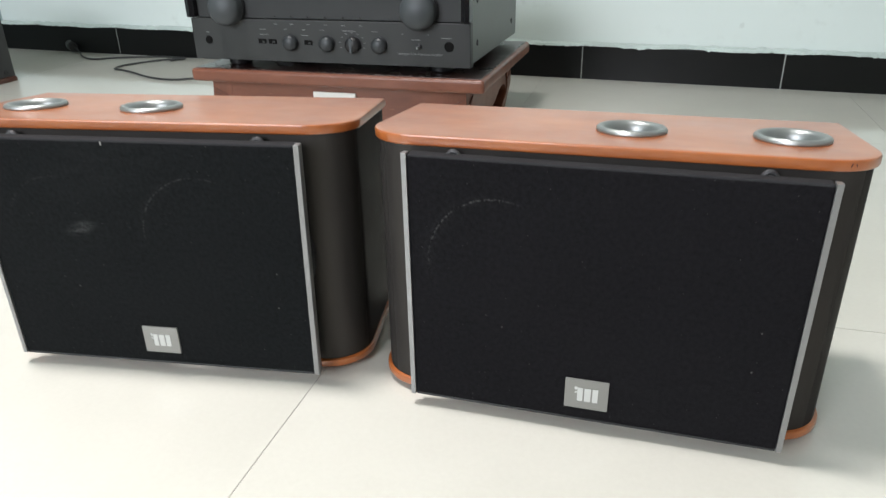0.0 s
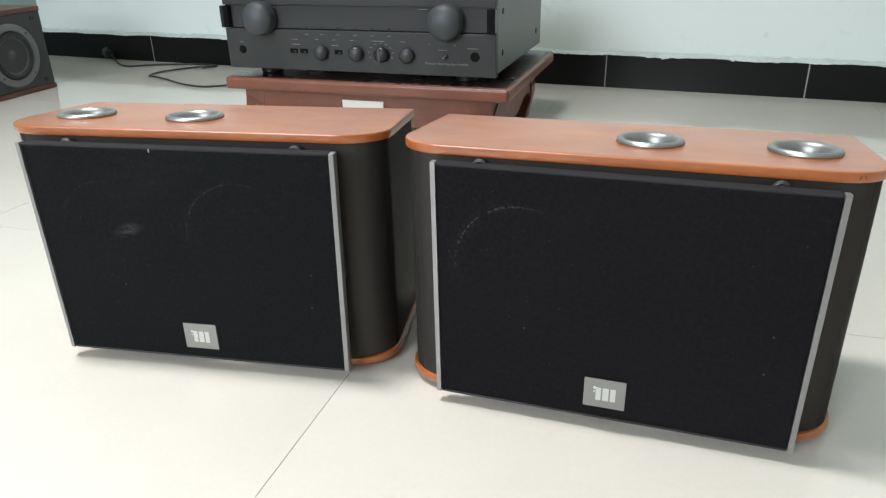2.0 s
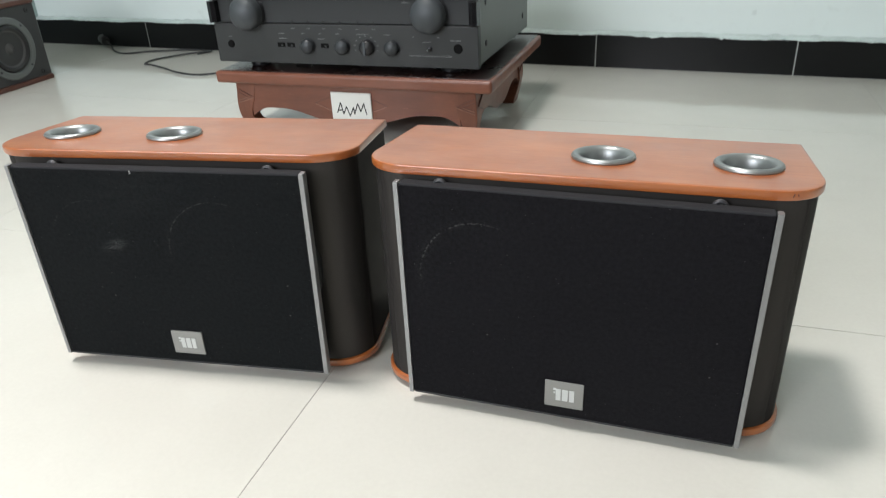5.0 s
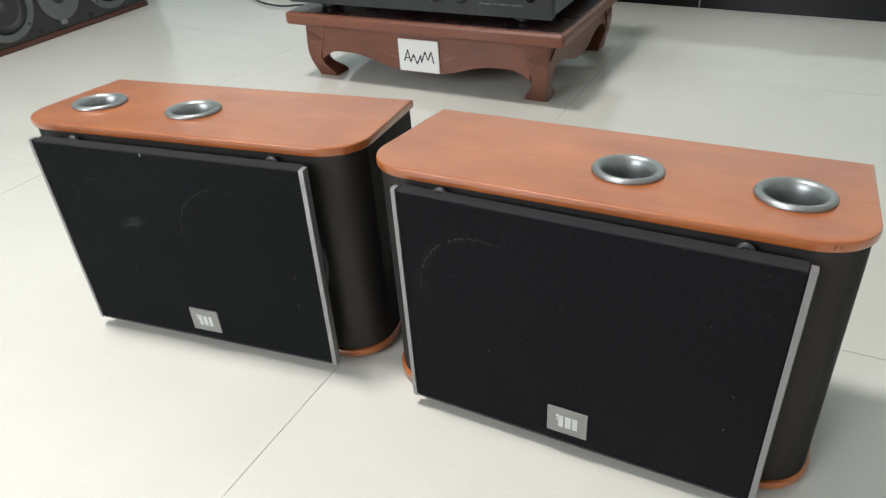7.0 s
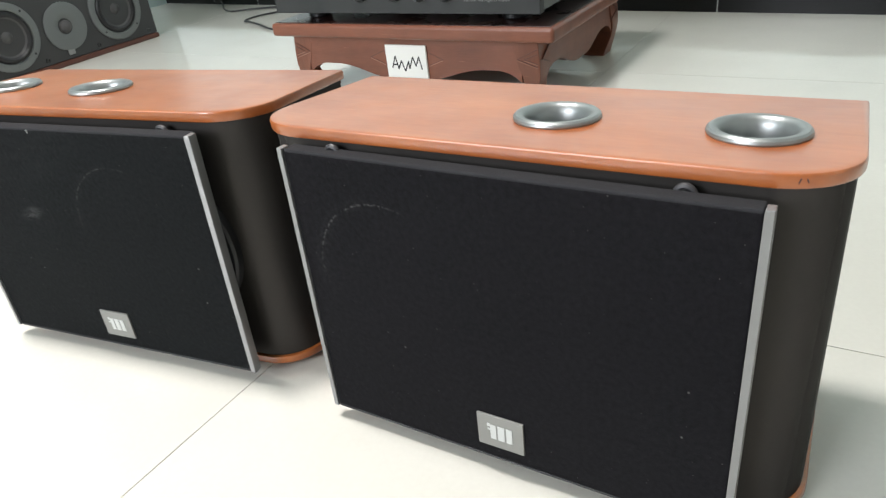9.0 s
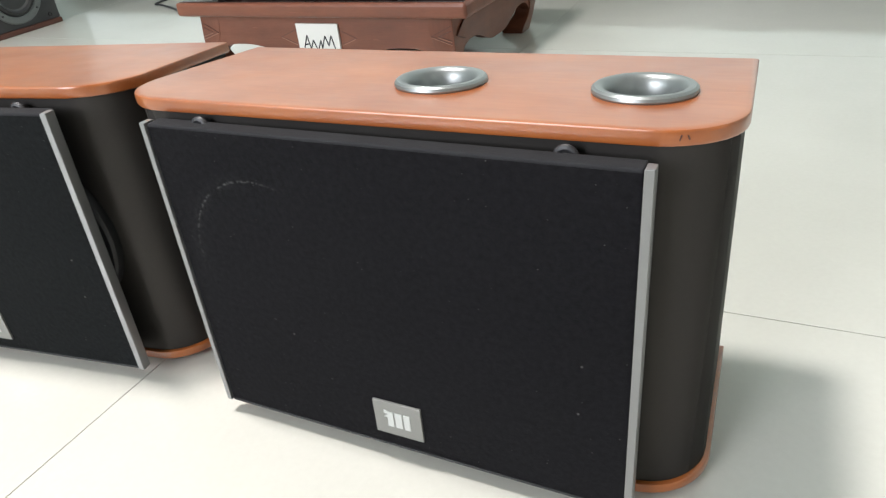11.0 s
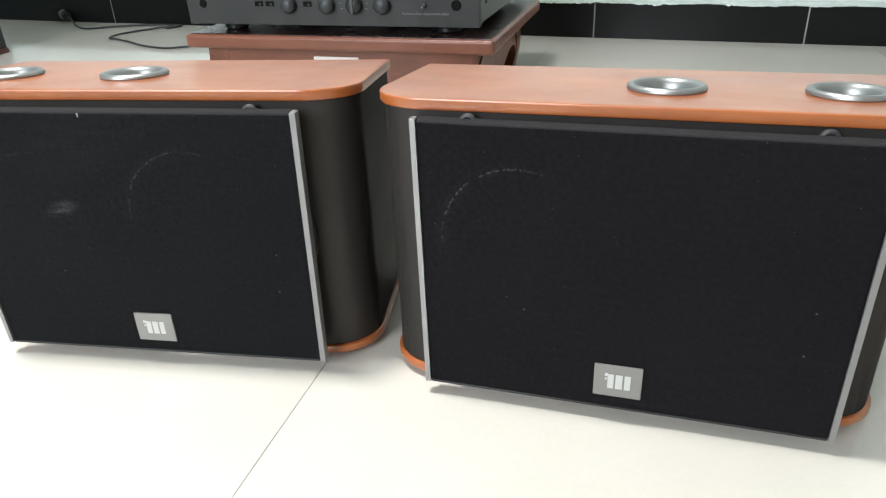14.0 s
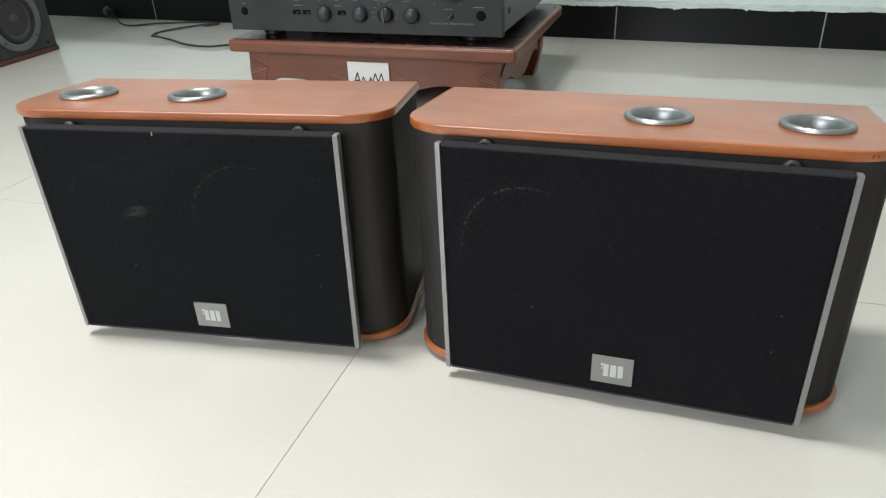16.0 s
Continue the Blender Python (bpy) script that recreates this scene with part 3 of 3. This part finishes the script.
carved_stand()
card = thing("sign_card", pose(SX, SY, 0, 0, 0, SA) @ pose(-0.0027, 0.0225, 0.0313), "small square white card with black zigzag lines on the stand", "card")
part("sheet", box((0.0705, 0.0035, 0.0500), (0, -0.0018, 0.0250), 0.0006), CARD, card)
zig = [[(-0.0255, 0.0165), (-0.0185, 0.0335), (-0.0145, 0.0150)], [(-0.0235, 0.0205), (-0.0175, 0.0215)], [(-0.0145, 0.0150), (-0.0085, 0.0270), (-0.0030, 0.0120), (0.0040, 0.0265)],
       [(0.0040, 0.0265), (0.0050, 0.0160), (0.0120, 0.0330), (0.0165, 0.0200), (0.0225, 0.0335), (0.0265, 0.0160)]]
part("zigzag", strokes(zig, 0.0019, 0.0004, -0.0034), INK, card, "black zigzag drawing")


# ---- amplifier ----
AW, AH, AD, FACE = 0.449, 0.1244, 0.340, 0.014
AMP_AT = pose(SX, SY, 0, 0, 0, SA) @ pose(-0.0102, 0.0165, BOARD_Z + 0.0008)
FOOT = 0.0119


def knob(parent, x, z, r, length, material):
    dome = [(r * math.sin(a), length - r * 0.62 * (1 - math.cos(a))) for a in [math.pi / 2 * q / 12 for q in range(13)]]
    k = part("knob", lathe(dome + [(r, 0.0008)], 44), material, parent, at=facing(x, 0, z))
    part("knob_skirt", lathe([(0, 0.0006), (r * 1.06, 0.0006), (r * 1.06, -0.001)], 40), KNOB_SIDE, k)
    if material is KNOB_SIDE:
        part("pointer", box((r * 0.42, 2 * r * 0.86, 0.006), (0, 0, length - 0.002), 0.0012), KNOB, k)
    return k


def amplifier():
    a = thing("amplifier", AMP_AT, "dark grey stereo amplifier with two large round knobs on the stand", "amplifier")
    zc = lambda v: FOOT + AH * (1 - v)
    xc = lambda u: (u - 0.5) * AW
    # face: upper strip, recessed band, lower panel
    part("upper_face", box((AW, FACE, AH * 0.205), (0, FACE / 2, zc(0.1025)), 0.0012), AMP_FACE, a)
    part("recessed_band", box((AW - 0.006, FACE - 0.003, AH * 0.285), (0, FACE / 2 + 0.002, zc(0.3525)), 0.0006), AMP_BAND, a)
    part("lower_face", box((AW, FACE, AH * 0.495), (0, FACE / 2, zc(0.7525)), 0.0012), AMP_FACE, a)
    part("line", box((AW - 0.002, 0.002, 0.0016), (0, 0.0008, zc(0.209)), 0.0002), BLACK, a)
    # case
    part("case", box((AW - 0.008, AD - FACE, AH - 0.010), (0, FACE + (AD - FACE) / 2, FOOT + (AH - 0.010) / 2 + 0.001), 0.0015), AMP_CASE, a, "dark grey steel cover")
    for k in range(26):
        x = -0.15 + k * 0.012
        part("vent", box((0.005, 0.15, 0.0006), (x, 0.19, FOOT + AH - 0.0088), 0.0002), BLACK, a)
    for y, z in ((0.055, 0.028), (0.055, 0.088), (0.30, 0.028), (0.30, 0.088)):
        for s in (-1, 1):
            part("screw", lathe([(0, 0.0018), (0.0042, 0.0014), (0.0050, 0)], 18), BLACK, a, at=pose(s * (AW / 2 - 0.004), y, FOOT + z, 0, s * 90, 0))
    for x in (-0.17, 0.17):
        for y in (0.04, 0.29):
            part("foot", lathe([(0, 0), (0.016, 0), (0.018, 0.002), (0.018, FOOT + 0.001), (0, FOOT + 0.001)], 24), BLACK, a, at=pose(x, y, 0))
    # end grips
    for s in (-1, 1):
        bow = [(s * (AW / 2 - 0.013), 0.004), (s * (AW / 2 - 0.012), -0.006), (s * (AW / 2 - 0.006), -0.010), (s * (AW / 2 + 0.0005), -0.008), (s * (AW / 2 + 0.0015), 0.006)]
        part("grip", prism(bow if s < 0 else bow[::-1], zc(0.490), zc(0.222), bevel=0.0008), GRIP, a, "glossy black end grip")
    knob(a, xc(0.155), zc(0.370), 0.0255, 0.029, KNOB)
    knob(a, xc(0.836), zc(0.372), 0.0255, 0.029, KNOB)
    for u, look_of in ((0.378, KNOB_SMALL), (0.511, KNOB_SMALL), (0.604, KNOB_SIDE), (0.696, KNOB_SMALL)):
        knob(a, xc(u), zc(0.770), 0.0115, 0.013, look_of)
    for u in (0.270, 0.309, 0.442):
        sw = part("switch_slot", box((0.0130, 0.002, 0.0068), (xc(u), 0.0000, zc(0.762)), 0.0004), JACK, a)
        part("slider", box((0.004, 0.0022, 0.0024), (xc(u) + 0.0025, -0.0014, zc(0.768)), 0.0004), AMP_FACE, sw)
    for u, r in ((0.062, 0.0056), (0.930, 0.0064)):
        part("jack", lathe([(r * 0.45, -0.002), (r * 0.5, 0.0006), (r, 0.0012), (r * 1.12, 0)], 24), JACK, a, at=facing(xc(u), 0, zc(0.765)))
        part("jack_hole", lathe([(0, 0.0014), (r * 0.8, 0.0014), (r * 0.82, 0.0006)], 16), JACK, a, at=facing(xc(u), 0, zc(0.765)))
    tog = part("toggle", lathe([(0.0042, 0), (0.0042, 0.002), (0.0022, 0.003), (0, 0.003)], 20), BLACK, a, at=facing(xc(0.830), 0, zc(0.775)))
    part("toggle_tip", lathe([(0.0014, 0.002), (0.0018, 0.008), (0.0010, 0.0105), (0, 0.0108)], 14), PORT, tog)
    for u in (0.325, 0.385, 0.445, 0.508, 0.572, 0.633):
        part("lamp_lens", lathe([(0, 0.0010), (0.0010, 0.0006), (0.0013, 0)], 12), LED, a, at=facing(xc(u), 0.0005, zc(0.470)))
        part("legend_bar", box((0.0058, 0.0003, 0.0008), (xc(u), -0.00005, zc(0.555))), PRINT, a)
    # printed legends too small to read
    for u, v, w in ((0.062, 0.655, 0.007), (0.275, 0.605, 0.012), (0.279, 0.665, 0.016), (0.362, 0.60, 0.006), (0.428, 0.60, 0.006), (0.430, 0.665, 0.013), (0.495, 0.60, 0.008),
                    (0.590, 0.600, 0.024), (0.680, 0.60, 0.011), (0.820, 0.680, 0.015), (0.922, 0.655, 0.018), (0.205, 0.225, 0.008), (0.755, 0.225, 0.015), (0.775, 0.62, 0.003), (0.862, 0.62, 0.003)):
        part("legend_bar", box((w * 0.9, 0.0003, 0.0008), (xc(u), -0.00005, zc(v) - 0.002)), PRINT, a)
    for k in range(9):
        ang = radians(200 - k * 27.5)
        part("legend_bar", box((0.0036, 0.0003, 0.0007), (xc(0.600) + 0.0195 * math.cos(ang), -0.00005, zc(0.765) + 0.0160 * math.sin(ang))), PRINT, a)
    part("maker_mark", box((0.026, 0.0003, 0.0018), (xc(0.040), -0.00005, zc(0.085))), RED_PRINT, a, "faded red maker mark")
    lettering("lettering", "Amplifier 2", 0.0066, pose(xc(0.900), -0.0001, zc(0.120), 90, 0, 0), a, PRINT)
    lettering("lettering", "Harmonic Time Alignment Amplifier", 0.0046, pose(xc(0.757), -0.0001, zc(0.868), 90, 0, 0), a, PRINT)
    return a


amplifier()


# ---- centre loudspeaker by the wall ----
CL, CH, CD = 0.472, 0.183, 0.215


def centre_speaker():
    c = thing("centre_loudspeaker", pose(-1.391, 1.2860, 0, 0, 0, 94.8), "long charcoal loudspeaker with wood panels and grey-ringed drivers", "loudspeaker")
    # local x runs along the front from the far end (x = 0) back to -CL, local y points into the cabinet
    part("cabinet", box((CL, CD, CH - 0.022), (-CL / 2, CD / 2, CH / 2), 0.002), CTR_FACE, c)
    for z in (0.0055, CH - 0.0055):
        part("wood_panel", box((CL + 0.002, CD + 0.004, 0.011), (-CL / 2, CD / 2 - 0.001, z), 0.002), CTR_SIDE, c, "dark red wood end panel")
    for x in (-0.097, -0.361):
        d = part("woofer_ring", lathe([(0.068, 0), (0.068, 0.003), (0.066, 0.0045), (0.055, 0.005), (0.052, 0.003)], 48), CTR_RING, c, "grey woofer ring", at=facing(x, 0, 0.0870))
        part("surround", lathe([(0.052, 0.002), (0.049, 0.0062), (0.044, 0.0068), (0.040, 0.003)], 48), BLACK, d, "black rubber surround")
        part("cone", lathe([(0.0405, 0.003), (0.030, -0.005), (0.017, -0.014)], 48), CTR_CONE, d, "grey cone")
        part("dust_cap", lathe([(0.0175, -0.0138), (0.0165, -0.006), (0.012, 0.0), (0.006, 0.003), (0, 0.004)], 32), CTR_CONE, d)
        for k in range(4):
            q = radians(45 + 90 * k)
            part("screw", lathe([(0, 0.0012), (0.0022, 0.0010), (0.0026, 0)], 12), BLACK, d, at=pose(0.0610 * math.cos(q), 0.0610 * math.sin(q), 0.0046))
    t = part("tweeter_plate", lathe([(0.050, 0), (0.050, 0.0025), (0.048, 0.0035), (0.030, 0.0035), (0.022, 0.0015), (0.013, -0.001)], 44), CTR_RING, c, "grey round tweeter plate", at=facing(-0.230, 0, 0.079))
    part("tweeter_dome", lathe([(0.0135, -0.001), (0.012, 0.005), (0.007, 0.009), (0, 0.0105)], 28), CTR_CONE, t)
    part("logo_plate", box((0.016, 0.002, 0.011), (-0.236, -0.002, 0.026), 0.0006), SILVER, c, "small silver plate")
    for x in (-0.024, -0.165, -0.295, -0.448):
        for z in (0.022, CH - 0.024):
            part("grille_socket", lathe([(0.0030, -0.002), (0.0031, 0.0012), (0.0050, 0.0012), (0.0054, 0)], 18), BLACK, c, at=facing(x, 0, z))
    return c


centre_speaker()


# ---- cables and wall fittings ----
def cable(name, points, radius, label):
    ob = new(name, mesh_of(name, sweep(glide(points, 7), radius, 8), RUBBER))
    return tagged(ob, label, "cable")


cable("power_cable", [(-1.545, 1.616, 0.016), (-1.510, 1.595, 0.008), (-1.463, 1.559, 0.004), (-1.406, 1.535, 0.004), (-1.356, 1.569, 0.004), (-1.291, 1.597, 0.004), (-1.244, 1.611, 0.004),
                      (-1.176, 1.608, 0.004), (-1.191, 1.569, 0.004)], 0.0023, "black power cable lying along the skirting")
cable("signal_cable", [(-1.170, 1.585, 0.0075), (-1.217, 1.559, 0.005), (-1.259, 1.492, 0.004), (-1.252, 1.443, 0.004), (-1.225, 1.435, 0.004), (-1.170, 1.414, 0.004), (-1.097, 1.380, 0.004),
                       (-1.029, 1.370, 0.004), (-0.982, 1.396, 0.004), (-0.899, 1.419, 0.004), (-0.773, 1.440, 0.004), (-0.648, 1.450, 0.004)], 0.0023, "black kinked cable on the tiles behind the stand")
plug = thing("plug", pose(-1.545, 1.613, 0.0, 0, 0, -30), "grey plug lying against the black skirting", "plug")
part("plug_body", sweep([(-0.030, 0.004, 0.017), (-0.024, 0.003, 0.017), (0, 0, 0.015)], 0.011, 14), PORT_DARK, plug)
part("plug_collar", sweep([(-0.046, 0.006, 0.0185), (-0.028, 0.004, 0.0175)], 0.0150, 14), CTR_RING, plug, "grey plug end")
socket = thing("socket_box", pose(ROOM_L, 1.515, 0.222, 0, 0, 90), "white wall socket box on the white wall", "socket")
part("socket_body", box((0.108, 0.032, 0.086), (0, -0.016, 0.043), 0.003), SOCKET, socket)
part("socket_face", box((0.098, 0.006, 0.076), (0, -0.0345, 0.043), 0.002), SOCKET, socket)


# ---- skirting, filler line and floor tiles ----
SK_H, SK_T = 0.0685, 0.011
skirt = structure("baseboard", box((ROOM_R - ROOM_L, SK_T - 0.0007, SK_H - 0.001), ((ROOM_L + ROOM_R) / 2, ROOM_F - (SK_T - 0.0007) / 2, (SK_H - 0.001) / 2)), SKIRT_JOINT,
                  "black polished stone skirting with pale joints", "skirting")
joints = [-1.815, -1.404, -0.990, -0.576, -0.161, 0.234, 0.63, 1.03, 1.43, 1.83, 2.23, 2.30]
for a, b in zip(joints, joints[1:]):
    part("skirting_tile", box((b - a - 0.0024, SK_T, SK_H), ((a + b) / 2, ROOM_F - SK_T / 2, SK_H / 2 + 0.0005), 0.0008), SKIRT, skirt)
bm = bmesh.new()
rows = []
for k in range(0, 1501):
    x = ROOM_L + (ROOM_R - ROOM_L) * k / 1500
    j = noise.noise((x * 11, 0, 0)) * 0.0036 + noise.noise((x * 60, 3, 0)) * 0.0030 + noise.noise((x * 190, 5, 0)) * 0.0022
    h = max(0.0010, 0.0044 + noise.noise((x * 7, 7, 0)) * 0.005 + noise.noise((x * 55, 9, 0)) * 0.0030)
    y = ROOM_F - 0.0125 - 0.002 * noise.noise((x * 30, 5, 0))
    rows.append([bm.verts.new(p) for p in ((x, ROOM_F - 0.001, SK_H - 0.001 + j), (x, y, SK_H + 0.0005 + j), (x, y + 0.003, SK_H + 0.003 + h * 0.4), (x, ROOM_F - 0.001, SK_H + 0.004 + h))])
for a, b in zip(rows, rows[1:]):
    for k in range(3):
        bm.faces.new((a[k], b[k], b[k + 1], a[k + 1]))
tagged(new("trim", mesh_of("trim", bm, CAULK)), "rough white filler line along the skirting top", "filler", kind="structure")

PITCH, GAP, TILE_ANGLE = 0.592, 0.00075, 4.0
TILE_AT = pose(-0.1725, 0.641, 0, 0, 0, TILE_ANGLE)


def clipped(poly):
    """The part of a polygon inside the room."""
    for axis, limit, keep in ((0, ROOM_L, 1), (0, ROOM_R, -1), (1, ROOM_B, 1), (1, ROOM_F - 0.004, -1)):
        out = []
        for p, q in zip(poly, poly[1:] + poly[:1]):
            inside_p, inside_q = keep * (p[axis] - limit) >= 0, keep * (q[axis] - limit) >= 0
            if inside_p:
                out.append(p)
            if inside_p != inside_q:
                t = (limit - p[axis]) / (q[axis] - p[axis])
                out.append((p[0] + t * (q[0] - p[0]), p[1] + t * (q[1] - p[1])))
        poly = out
        if not poly:
            return poly
    return poly


h = (PITCH - GAP) / 2
whole = mesh_of("tile", prism([(-h, -h), (h, -h), (h, h), (-h, h)], -0.008, 0.0), TILE, False)
for i in range(-6, 7):
    for j in range(-7, 4):
        m = TILE_AT @ pose((i + 0.5) * PITCH, (j + 0.5) * PITCH, 0)
        corners = [tuple((m @ Vector((a * h, b * h, 0)))[:2]) for a, b in ((-1, -1), (1, -1), (1, 1), (-1, 1))]
        cut = clipped(corners)
        if len(cut) < 3 or abs(sum(p[0] * q[1] - q[0] * p[1] for p, q in zip(cut, cut[1:] + cut[:1]))) < 0.002:
            continue
        if all(math.dist(p, q) < 1e-6 for p, q in zip(cut, corners)) and len(cut) == 4:
            t = new("tile", whole)
            t.matrix_basis = m
        else:
            back = m.inverted()
            t = new("tile", mesh_of("tile", prism([tuple((back @ Vector((*p, 0)))[:2]) for p in cut], -0.008, 0.0), TILE, False))
            t.matrix_basis = m
        t.parent = floor
